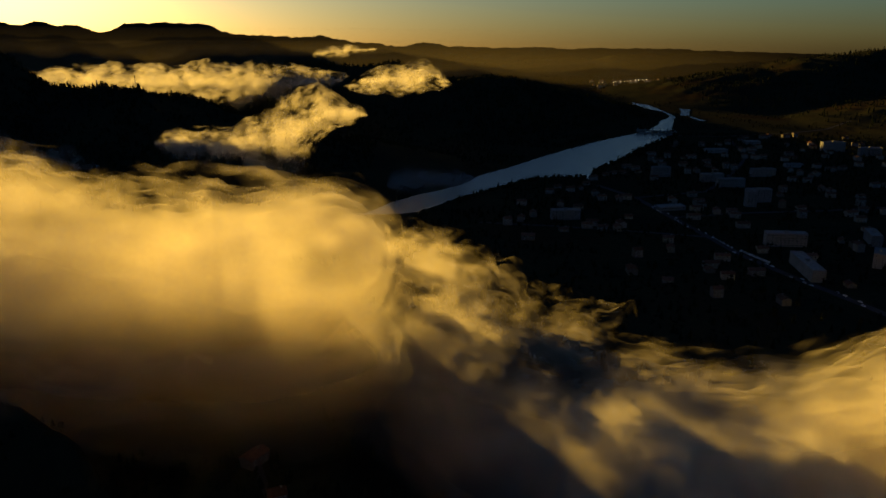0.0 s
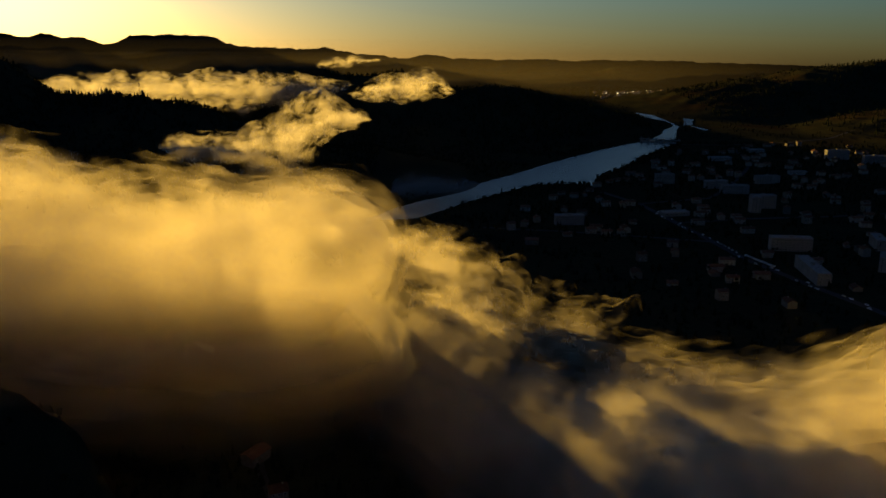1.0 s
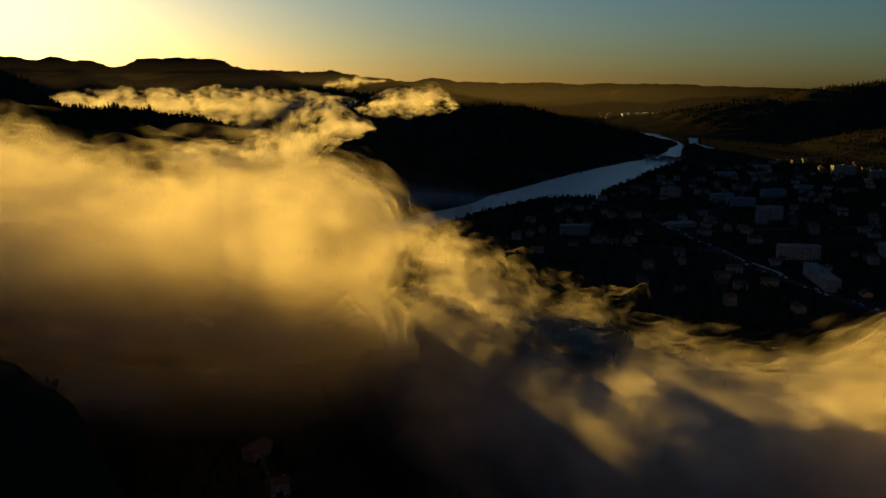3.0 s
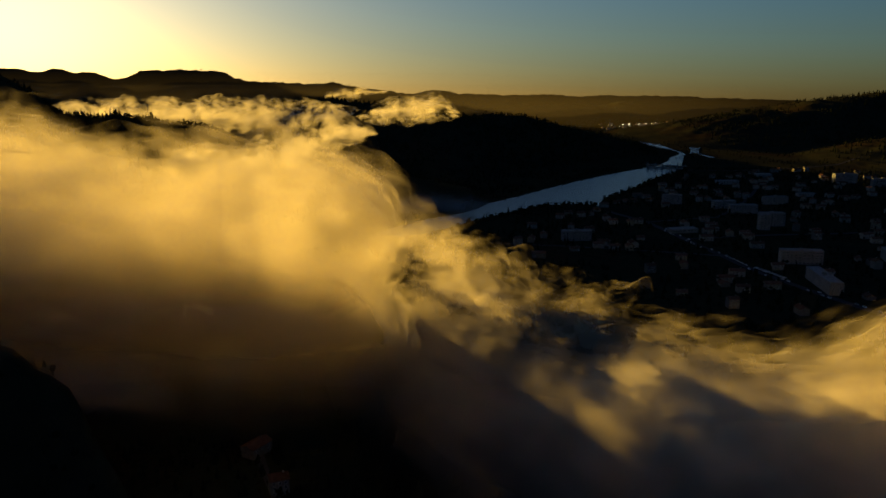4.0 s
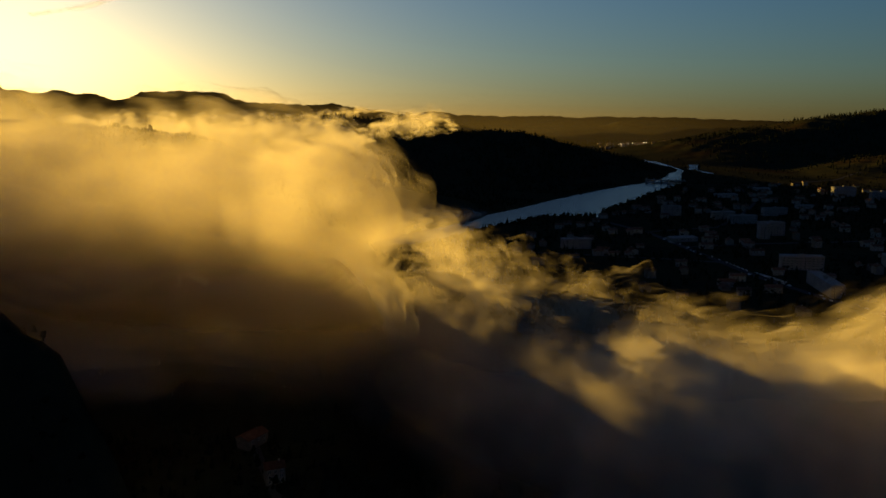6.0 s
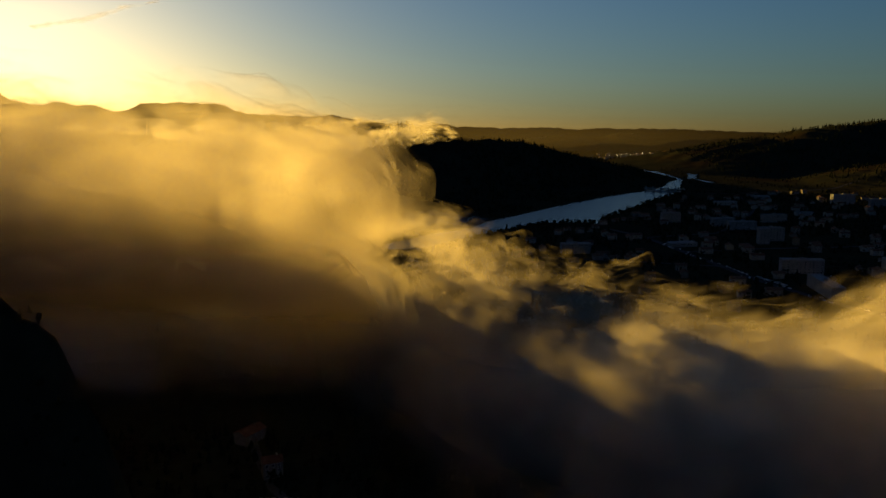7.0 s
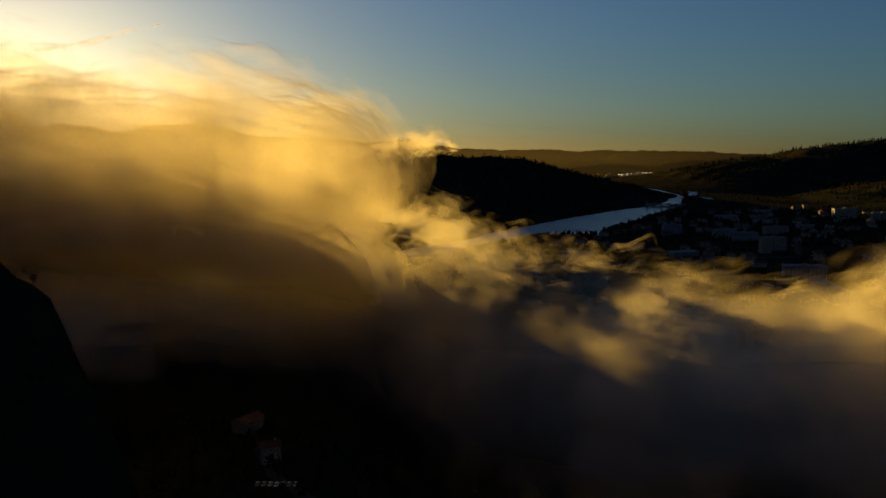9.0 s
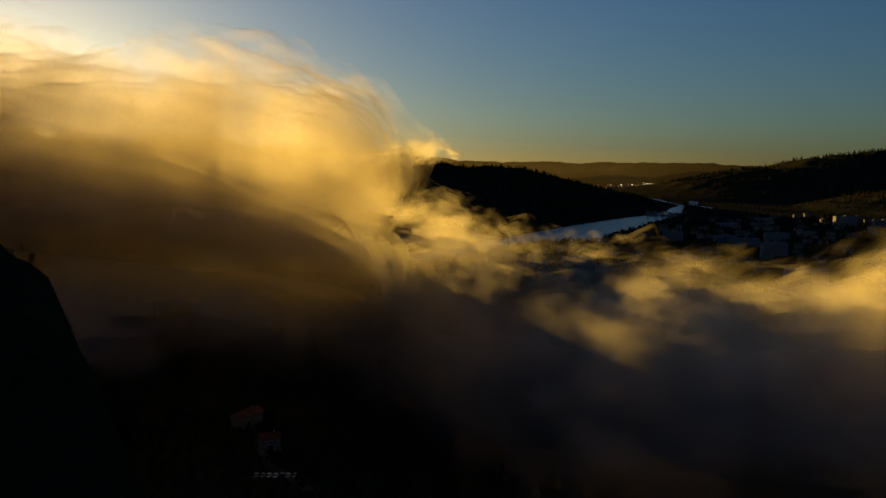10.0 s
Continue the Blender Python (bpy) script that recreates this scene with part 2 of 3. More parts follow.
# ---- fog ----
def fog_roll(name, path, shells, mat, label, seed, most=0.12, span=(0.0, 1.0), broad=(0.5, 60), fine=(0.3, 16), lump=0.15, scale=70, step=5.0,
             ring=72, inner=0.3, core=None, blunt=(1.3, 1.3), fade=(0, 0), ruffle=0.05):
    """A bank of fog: nested see-through skins round a winding axis, thin outside, dense within.
    path: rows of x, y, z of the axis, half-height, half-depth. most: opacity of the densest skin; span: where it sets in;
    broad, fine: strength and size of the wisps that fray the skins; core: share of the radius of the closed heart, whose top height is the path's sixth number.
    blunt: how long the two ends taper; fade: metres over which they dissolve."""
    A = np.array(path, float)
    seg = np.hypot(np.hypot(np.diff(A[:, 0]), np.diff(A[:, 1])), np.diff(A[:, 2]))
    s = np.r_[0, np.cumsum(seg)]
    k = max(8, int(s[-1] / step))
    u = np.linspace(0, s[-1], k)
    C = np.stack([np.interp(u, s, A[:, i]) for i in range(A.shape[1])], 1)
    for _ in range(int(24 / step) + 2):
        C[1:-1] = (C[:-2] + 2 * C[1:-1] + C[2:]) / 4
    T = np.gradient(C[:, :2], axis=0)
    T /= np.linalg.norm(T, axis=1)[:, None] + 1e-9
    cap = 1
    for d, b in ((u, blunt[0]), (s[-1] - u, blunt[1])):
        cap = cap * np.sqrt(np.clip(1 - (1 - np.clip(d / (C[:, 3].mean() * b), 0, 1)) ** 2, 0.0004, 1))
    th = np.linspace(0, 2 * np.pi, ring, endpoint=False)
    ca, sa = np.cos(th)[None, :], np.sin(th)[None, :]
    rd, rh = (C[:, 4] * cap)[:, None], (C[:, 3] * cap)[:, None]
    nx_, ny_ = -T[:, 1][:, None], T[:, 0][:, None]
    thin = np.zeros((k, 1))
    for d, b in ((u, fade[0]), (s[-1] - u, fade[1])):
        if b:
            thin[:, 0] += 1.6 * (1 - smooth(d, 0, b))
    under = 0.45 if core else 0.0        # a bank frays away below
    V, F, D, off = [], [], [], 0
    hearts = [(1.4, 0.06), (1.26, 0.10), (1.12, 0.16), (0.97, 0.25), (0.82, 0.38), (0.66, 0.6), (0.48, 1.0)] if core else []
    for j in range(shells + len(hearts)):
        heart = j >= shells
        q, sink = (core * hearts[j - shells][0], C[:, 2][:, None] + core * rh - C[:, 5][:, None]) if heart else (1.04 - (1.04 - inner) * j / shells, 0)
        x, y, z = C[:, 0][:, None] + nx_ * rd * ca * q, C[:, 1][:, None] + ny_ * rd * ca * q, C[:, 2][:, None] + rh * sa * q - sink
        r = 1 + lump * fbm(x / scale, y / scale, z / scale * 1.3, 2, seed) + ruffle * fbm(x / 24, y / 24, z / 24 + j * 1.7, 3, seed + 5, 0.6)
        if heart:
            r = r + 0.10 * fbm(x / 45, y / 45, z / 45, 2, seed + 9)
            r = r * (1 - 0.97 * np.clip(thin, 0, 1))
        x, y, z = C[:, 0][:, None] + nx_ * rd * ca * q * r, C[:, 1][:, None] + ny_ * rd * ca * q * r, C[:, 2][:, None] + rh * sa * q * r - sink
        V.append(np.stack([x, y, z], -1).reshape(-1, 3))
        idx = np.arange(k * ring).reshape(k, ring) + off
        nx = np.roll(idx, -1, 1)
        F.append(np.stack([idx[:-1], nx[:-1], nx[1:], idx[1:]], -1).reshape(-1, 4))
        if heart:
            D.append((hearts[j - shells][1] * (1 - 0.75 * smooth(-sa, 0.0, 0.9)) + 0 * rh).reshape(-1))
        else:
            level = j / max(1, shells - 1) - thin - under * smooth(-sa, 0.1, 0.95) + broad[0] * fbm(x / broad[1], y / broad[1], z / broad[1] * 1.4, 3, seed + 31)
            if fine[0]:
                level = level + fine[0] * fbm(x / fine[1], y / fine[1], z / fine[1] * 1.3, 3, seed + 47, 0.6)
            D.append((most * smooth(level, *span)).reshape(-1))
        off += k * ring
    me = raw_mesh(name, np.concatenate(V), np.concatenate(F), mat)
    at = me.attributes.new("mist_share", "FLOAT", "POINT")
    at.data.foreach_set("value", np.concatenate(D).astype(np.float32))
    return tagged(new(name, me), label, "fog", kind="stuff")


fog_roll("fog_bank", [(-620, 380, 150, 60, 88, 168), (-300, 330, 151, 57, 78, 168), (-178, 320, 151, 53, 68, 165), (-120, 318, 151, 50, 60, 155), (-83, 324, 148, 46, 56, 144),
                      (-60, 370, 143, 44, 52, 128), (-51, 408, 132, 40, 47, 106), (-43, 445, 118, 35, 42, 86), (-36, 485, 102, 18, 26, 60)],
         10, M_FOG, "golden backlit fog bank pouring over a rocky hill", 11, 0.17, (-0.05, 0.9), (0.5, 55), (0.35, 15), 0.12, 80, 4.0, 96, 0.4,
         0.66, (1.3, 2.0), (0, 115), 0.10)
fog_roll("fog_spill", [(-75, 500, 112, 14, 22), (-42, 500, 112, 20, 26), (-14, 505, 108, 24, 30), (8, 505, 97, 25, 30), (20, 488, 86, 27, 32), (36, 465, 80, 28, 34),
                       (52, 435, 80, 28, 36), (72, 405, 84, 28, 38), (105, 375, 92, 24, 36)],
         9, M_FOG, "ragged golden fog spilling down behind the hill", 17, 0.055, (0.2, 1.25), (1.0, 26), (0.8, 8), 0.35, 30, 2.5, 80, 0.15,
         None, (1.3, 1.3), (20, 40), 0.22)
fog_roll("fog_bank", [(-60, 500, 22, 58, 40, 46), (-20, 450, 28, 68, 50, 56), (20, 400, 30, 76, 62, 60), (55, 360, 30, 78, 68, 63), (95, 332, 30, 82, 72, 67), (165, 312, 34, 92, 74, 78),
                      (250, 305, 38, 96, 76, 87), (560, 330, 48, 98, 90, 97)],
         12, M_FOG, "brownish fog bank lying over the near valley", 23, 0.16, (0.12, 1.0), (0.4, 70), (0.3, 16), 0.08, 90, 4.5, 104, 0.55,
         0.46, (0.6, 1.3), (70, 0), 0.05)
# grey mist laid in to darken the shaded foot of the bank
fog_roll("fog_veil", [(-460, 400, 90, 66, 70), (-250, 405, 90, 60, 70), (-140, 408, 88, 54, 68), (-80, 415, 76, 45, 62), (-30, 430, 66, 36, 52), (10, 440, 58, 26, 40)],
         5, M_VEIL, "thin grey mist that darkens the shaded foot of the fog bank", 29, 0.2, (0.1, 1.0), (0.7, 45), (0.3, 15), 0.2, 60, 6.0, 56, 0.2, None, (1.3, 1.3), (0, 60))
fog_roll("fog_spill", [(-95, 420, 112, 16, 26), (-70, 425, 104, 24, 30), (-35, 425, 98, 28, 34), (5, 415, 92, 30, 36), (45, 392, 88, 28, 36), (90, 360, 92, 24, 34)],
         7, M_FOG, "torn dim wisps before the shaded hill", 71, 0.045, (0.25, 1.25), (1.2, 26), (0.8, 9), 0.4, 34, 2.8, 72, 0.15, None, (1.5, 1.5), (25, 30), 0.12)
fog_roll("fog_veil", [(-70, 1165, 16, 16, 50), (0, 1190, 20, 22, 50), (60, 1240, 12, 12, 40)],
         5, M_VEIL, "thin grey mist over the lake shore", 53, 0.12, (0.1, 1.0), (0.8, 40), (0.4, 13), 0.3, 50, 5.0, 40, 0.2)
fog_roll("fog_veil", [(70, 470, 14, 16, 40), (150, 480, 24, 20, 44), (260, 470, 20, 22, 46), (380, 440, 30, 18, 40)],
         5, M_VEIL, "thin blue-grey mist over the edge of the town", 57, 0.06, (0.1, 1.0), (0.8, 40), (0.4, 13), 0.3, 50, 6.0, 40, 0.2, None, (1.3, 1.3), (50, 90))


def torn_cloud(path, label, seed, scale, step, most=0.13, small=11):
    return fog_roll("cloud", path, 9, M_CLOUD, label, seed, most, (0.25, 1.3), (1.1, scale * 0.75), (1.1, small), 0.45, scale, step, 76, 0.12, None,
                    (2.2, 2.2), (25, 25), 0.15)


torn_cloud([(-930, 1700, 134, 8, 50), (-820, 1705, 136, 20, 70), (-700, 1720, 132, 34, 90), (-560, 1730, 128, 40, 100), (-400, 1740, 120, 42, 100), (-250, 1760, 122, 26, 80),
            (-180, 1765, 136, 14, 60)], "bright billowing cloud behind the wooded hill", 31, 60, 5.0, 0.17, 16)
torn_cloud([(-350, 975, 116, 16, 28), (-307, 978, 112, 26, 34), (-250, 980, 100, 22, 34), (-205, 980, 108, 32, 38), (-172, 985, 122, 40, 42), (-132, 990, 146, 29, 38),
            (-80, 995, 142, 15, 28)], "torn golden cloud drifting before the dark slope", 37, 38, 3.0)
torn_cloud([(-165, 1500, 136, 14, 30), (-105, 1500, 142, 22, 36), (-59, 1500, 145, 26, 40), (-10, 1505, 157, 25, 40), (40, 1510, 136, 14, 28)],
           "ragged golden cloud over the headland", 41, 45, 4.0)
torn_cloud([(-440, 2900, 132, 10, 40), (-330, 2900, 142, 20, 50), (-180, 2900, 150, 9, 40)], "small lit cloud in front of the far range", 43, 60, 6.0, 0.1, 18)
torn_cloud([(-680, 1010, 96, 26, 40), (-560, 1000, 104, 30, 40), (-490, 1000, 84, 20, 36), (-420, 1000, 80, 10, 26)], "low torn cloud against the dark slope", 47, 40, 4.0, 0.08)
fog_roll("haze", [(-3600, 3300, 60, 210, 560), (-1500, 3350, 60, 210, 560), (500, 3350, 60, 180, 520), (3200, 3300, 50, 150, 500)],
         3, M_HAZE, "faint golden haze in the far valley", 61, 0.016, (0.0, 1.0), (0.1, 900), (0, 1), 0.1, 900, 120, 40, 0.3, fade=(0, 3200), ruffle=0.0)
fog_roll("cirrus", [(-2340, 4690, 664, 9, 50), (-2150, 4690, 690, 15, 60), (-1980, 4690, 715, 16, 60), (-1800, 4690, 770, 14, 60), (-1600, 4690, 805, 9, 50)],
         5, M_CLOUD, "thin pale streak of high cloud", 59, 0.05, (0.1, 1.0), (0.9, 90), (0.6, 30), 0.5, 90, 10, 48, 0.2)

# ---- materials of the small things ----
M_WALL = surface("limewashed_wall", [(0.3, (0.13, 0.12, 0.10)), (0.7, (0.22, 0.20, 0.17))], 0.25, 0.9, 2.0, 0.02, spread=0.35)
M_BLOCK = surface("rendered_concrete", [(0.3, (0.15, 0.15, 0.145)), (0.7, (0.22, 0.215, 0.20))], 0.12, 0.85, 1.5, 0.02, spread=0.2)
M_TILE = surface("clay_roof", [(0.3, (0.08, 0.04, 0.028)), (0.7, (0.14, 0.075, 0.05))], 0.4, 0.85, 3.0, 0.05, spread=0.3)
M_FLAT = surface("gravel_roof", [(0.3, (0.12, 0.12, 0.12)), (0.7, (0.22, 0.22, 0.21))], 0.3, 0.9, 2.0, 0.02, spread=0.25)
M_WOOD = surface("painted_timber", [(0.3, (0.12, 0.07, 0.04)), (0.7, (0.2, 0.13, 0.08))], 1.5, 0.7, 8.0, 0.01, spread=0.3)
M_FRAME = surface("white_frame", [(0.3, (0.35, 0.35, 0.34)), (0.7, (0.45, 0.44, 0.42))], 2.0, 0.5)
M_GLASS, n, l, p = material("window_glass")
p.inputs["Base Color"].default_value = (0.02, 0.025, 0.03, 1)
p.inputs["Roughness"].default_value = 0.08
M_ROAD = surface("asphalt", [(0.3, (0.035, 0.036, 0.038)), (0.7, (0.06, 0.06, 0.062))], 0.05, 0.85, 1.5, 0.01)
M_STONE = surface("dam_concrete", [(0.3, (0.16, 0.16, 0.15)), (0.7, (0.28, 0.27, 0.25))], 0.2, 0.9, 1.5, 0.03)
M_STEEL = surface("galvanised_steel", [(0.3, (0.3, 0.31, 0.32)), (0.7, (0.42, 0.43, 0.44))], 0.8, 0.45, metallic=0.8)
M_CAR = surface("car_paint", [(0.3, (0.45, 0.46, 0.48)), (0.7, (0.6, 0.6, 0.6))], 0.5, 0.3, spread=0.7)
M_TYRE = surface("tyre_rubber", [(0.3, (0.02, 0.02, 0.02)), (0.7, (0.03, 0.03, 0.03))], 5.0, 0.8)
M_BARK = surface("bark", [(0.3, (0.05, 0.035, 0.025)), (0.7, (0.10, 0.075, 0.05))], 3.0, 0.95, 9.0, 0.03)
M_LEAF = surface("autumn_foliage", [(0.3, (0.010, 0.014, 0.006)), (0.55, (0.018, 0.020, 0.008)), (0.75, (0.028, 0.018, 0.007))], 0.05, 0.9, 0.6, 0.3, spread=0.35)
M_LAMP, n, l, p = material("lit_lamp")
p.inputs["Base Color"].default_value = (0.9, 0.9, 0.85, 1)
p.inputs["Emission Color"].default_value = (1.0, 0.86, 0.62, 1)
p.inputs["Emission Strength"].default_value = 2.5


# ---- building helpers ----
def land_at(x, y):
    """Height of the ground sheet at a place."""
    i, j = int(np.searchsorted(gx, x)) - 1, int(np.searchsorted(gy, y)) - 1
    f, g = (x - gx[i]) / (gx[i + 1] - gx[i]), (y - gy[j]) / (gy[j + 1] - gy[j])
    return float((GZ[j, i] * (1 - f) + GZ[j, i + 1] * f) * (1 - g) + (GZ[j + 1, i] * (1 - f) + GZ[j + 1, i + 1] * f) * g)


def box(bm, x0, y0, z0, x1, y1, z1):
    vs = [bm.verts.new(c) for c in ((x0, y0, z0), (x1, y0, z0), (x1, y1, z0), (x0, y1, z0), (x0, y0, z1), (x1, y0, z1), (x1, y1, z1), (x0, y1, z1))]
    for f in ((0, 3, 2, 1), (4, 5, 6, 7), (0, 1, 5, 4), (1, 2, 6, 5), (2, 3, 7, 6), (3, 0, 4, 7)):
        bm.faces.new([vs[i] for i in f])


def strut(bm, a, b, r, sides=6, r2=None):
    a, b = Vector(a), Vector(b)
    q = (b - a).to_track_quat("Z", "Y")
    rings = []
    for c, rr in ((a, r), (b, r if r2 is None else r2)):
        rings.append([bm.verts.new(c + q @ Vector((rr * math.cos(2 * math.pi * i / sides), rr * math.sin(2 * math.pi * i / sides), 0))) for i in range(sides)])
    for i in range(sides):
        k = (i + 1) % sides
        bm.faces.new((rings[0][i], rings[0][k], rings[1][k], rings[1][i]))
    bm.faces.new(rings[0][::-1])
    bm.faces.new(rings[1])


def made(bm, name, mat):
    bmesh.ops.recalc_face_normals(bm, faces=bm.faces)
    me = bpy.data.meshes.new(name)
    bm.to_mesh(me)
    bm.free()
    me.materials.append(mat)
    return me


def child(name, mesh, parent, m=None, label=""):
    ob = new(name, mesh)
    ob.parent = parent
    if m is not None:
        ob.matrix_basis = m
    return tagged(ob, label)


def part(name, bm, mat, parent, label=""):
    return child(name, made(bm, name, mat), parent, None, label)


def window_meshes(w, h):
    fr, gl = bmesh.new(), bmesh.new()
    t = 0.12
    box(fr, -w / 2 - t, -0.10, -t, w / 2 + t, 0.02, 0)
    box(fr, -w / 2 - t, -0.10, h, w / 2 + t, 0.02, h + t)
    box(fr, -w / 2 - t, -0.10, 0, -w / 2, 0.02, h)
    box(fr, w / 2, -0.10, 0, w / 2 + t, 0.02, h)
    box(fr, -0.04, -0.08, 0, 0.04, 0.02, h)
    box(gl, -w / 2, -0.03, 0, w / 2, 0.01, h)
    return made(fr, "window_frame", M_FRAME), made(gl, "pane", M_GLASS)


WIN = window_meshes(1.3, 1.5)
WIDE = window_meshes(2.2, 1.5)


def add_window(parent, m, kind=WIN):
    ob = child("window", kind[0], parent, m)
    child("pane", kind[1], ob)


# ---- houses ----
def house(w, d, storeys, pitch, label):
    h = 2.8 * storeys + 0.4
    base = tagged(new("house"), label, "house", "houses of the town")
    bm = bmesh.new()
    rise = d / 2 * math.tan(radians(pitch))
    prof = [(-d / 2, 0), (d / 2, 0), (d / 2, h), (0, h + rise), (-d / 2, h)]
    ends = [[bm.verts.new((x, y, z - 0.6 if z == 0 else z)) for y, z in prof] for x in (-w / 2, w / 2)]
    bm.faces.new(ends[0]), bm.faces.new(ends[1][::-1])
    for i in range(5):
        if i not in (2, 3):
            k = (i + 1) % 5
            bm.faces.new((ends[0][i], ends[1][i], ends[1][k], ends[0][k]))
    part("wall", bm, M_WALL, base)
    bm = bmesh.new()
    o, t = 0.5, 0.22
    for sgn in (-1, 1):
        e = (sgn * (d / 2 + o), h - o * math.tan(radians(pitch)))
        vs = [bm.verts.new((x, y, z + dz)) for x in (-w / 2 - o, w / 2 + o) for y, z in (e, (0, h + rise)) for dz in (0.02, 0.02 + t)]
        for f in ((0, 1, 3, 2), (4, 6, 7, 5), (0, 4, 5, 1), (2, 3, 7, 6), (0, 2, 6, 4), (1, 5, 7, 3)):
            bm.faces.new([vs[i] for i in f])
    roof = part("roof", bm, M_TILE, base, "faded clay tile roof")
    bm = bmesh.new()
    box(bm, w * 0.22, -0.4, h + rise * 0.6, w * 0.22 + 0.8, 0.4, h + rise + 0.9)
    box(bm, w * 0.22 - 0.1, -0.5, h + rise + 0.9, w * 0.22 + 0.9, 0.5, h + rise + 1.02)
    part("chimney", bm, M_WALL, roof)
    for st in range(storeys):
        for i in range(3):
            if st == 0 and i == 1:
                continue
            add_window(base, pose((i - 1) * w * 0.3, -d / 2, 0.9 + st * 2.8))
        add_window(base, pose(w / 2, 0, 0.9 + st * 2.8, 0, 0, 90))
    bm = bmesh.new()
    box(bm, -0.55, -d / 2 - 0.08, 0, 0.55, -d / 2 + 0.02, 2.1)
    part("door", bm, M_WOOD, base)
    return base


# ---- apartment and service blocks ----
def block(w, d, storeys, label, place, turn, balconies=True):
    h = 2.9 * storeys + 0.8
    base = tagged(new("apartment_block"), label, "building", "blocks of the town")
    bm = bmesh.new()
    box(bm, -w / 2, -d / 2, -1, w / 2, d / 2, h)
    part("wall", bm, M_BLOCK, base)
    bm = bmesh.new()
    box(bm, -w / 2 - 0.3, -d / 2 - 0.3, h, w / 2 + 0.3, d / 2 + 0.3, h + 0.25)
    for x0, y0, x1, y1 in ((-w / 2 - 0.3, -d / 2 - 0.3, w / 2 + 0.3, -d / 2), (-w / 2 - 0.3, d / 2, w / 2 + 0.3, d / 2 + 0.3),
                           (-w / 2 - 0.3, -d / 2, -w / 2, d / 2), (w / 2, -d / 2, w / 2 + 0.3, d / 2)):
        box(bm, x0, y0, h + 0.25, x1, y1, h + 0.8)
    roof = part("roof", bm, M_FLAT, base)
    bm = bmesh.new()
    box(bm, -2.2, -1.5, h + 0.25, 2.2, 1.5, h + 2.6)
    part("lift_housing", bm, M_BLOCK, roof)
    cols = max(3, int(w / 4.2))
    for st in range(storeys):
        for i in range(cols):
            x = (i + 0.5) * w / cols - w / 2
            add_window(base, pose(x, -d / 2, 1.0 + st * 2.9), WIDE)
        for k in (-0.25, 0.25):
            add_window(base, pose(-w / 2, d * k, 1.0 + st * 2.9, 0, 0, -90))
    if balconies:
        bm0 = bmesh.new()
        box(bm0, -1.6, -1.2, -0.15, 1.6, 0, 0)
        for x0, y0, x1, y1 in ((-1.6, -1.2, 1.6, -1.1), (-1.6, -1.1, -1.5, 0), (1.5, -1.1, 1.6, 0)):
            box(bm0, x0, y0, 0, x1, y1, 1.0)
        me = made(bm0, "balcony", M_BLOCK)
        for st in range(1, storeys):
            for i in range(0, cols, 2):
                child("balcony", me, base, pose((i + 0.5) * w / cols - w / 2, -d / 2, 0.8 + st * 2.9))
    base.matrix_world = pose(place[0], place[1], land_at(*place), 0, 0, turn)
    return base


def hall(w, d, h, label, place, turn):
    """A low service hall with a shallow ribbed roof and a strip of windows."""
    base = tagged(new("service_hall"), label, "building", "halls of the town")
    bm = bmesh.new()
    box(bm, -w / 2, -d / 2, -1, w / 2, d / 2, h)
    part("wall", bm, M_BLOCK, base)
    bm = bmesh.new()
    k = 6
    for i in range(k):
        a, b = -w / 2 + w * i / k, -w / 2 + w * (i + 1) / k
        vs = [bm.verts.new(c) for c in ((a, -d / 2 - 0.4, h), (b - 0.15, -d / 2 - 0.4, h), (b - 0.15, d / 2 + 0.4, h), (a, d / 2 + 0.4, h),
                                        (a, -d / 2 - 0.4, h + 0.4), (b - 0.15, -d / 2 - 0.4, h + 1.1), (b - 0.15, d / 2 + 0.4, h + 1.1), (a, d / 2 + 0.4, h + 0.4))]
        for f in ((0, 3, 2, 1), (4, 5, 6, 7), (0, 1, 5, 4), (1, 2, 6, 5), (2, 3, 7, 6), (3, 0, 4, 7)):
            bm.faces.new([vs[i] for i in f])
    part("roof", bm, M_FLAT, base)
    for i in range(int(w / 5)):
        add_window(base, pose((i + 0.5) * 5 - int(w / 5) * 2.5, -d / 2, h - 2.4), WIDE)
    base.matrix_world = pose(place[0], place[1], land_at(*place), 0, 0, turn)
    return base


block(38, 12, 4, "long pale four-storey apartment block", (175, 1026), 2)
block(31, 12, 5, "pale five-storey apartment block", (382, 1314), 0)
block(42, 14, 4, "white stepped public building", (468, 1226), -3, False)
block(34, 14, 6, "tall pale tower block", (470, 1120), 0)
block(46, 13, 5, "long grey apartment block", (412, 892), -8)
block(70, 13, 4, "very long grey apartment block along the street", (391, 790), 84)
block(40, 12, 4, "grey apartment block among trees", (552, 1308), 3)
block(36, 12, 4, "pale apartment block near the lake", (452, 1266), 5)
block(44, 13, 6, "large apartment block at the edge of town", (790, 1555), 0)
block(40, 13, 5, "pale apartment block at the edge of town", (835, 1500), -6)
block(30, 12, 5, "grey apartment block above the valley road", (480, 812), 60)
block(36, 12, 4, "grey apartment block beside the road", (520, 900), 75)
block(14, 12, 7, "narrow white residential tower", (448, 1092), 0)
hall(42, 20, 6, "low industrial hall with pale roof", (556, 1550), 2)
hall(30, 18, 6, "low hall with bright metal roof", (668, 1652), 0)
hall(46, 16, 5, "low commercial hall beside the street", (452, 690), 70)
hall(38, 16, 5, "low depot hall beside the street", (330, 1075), 10)
hall(30, 15, 5, "low pale school hall among trees", (640, 1390), -4)

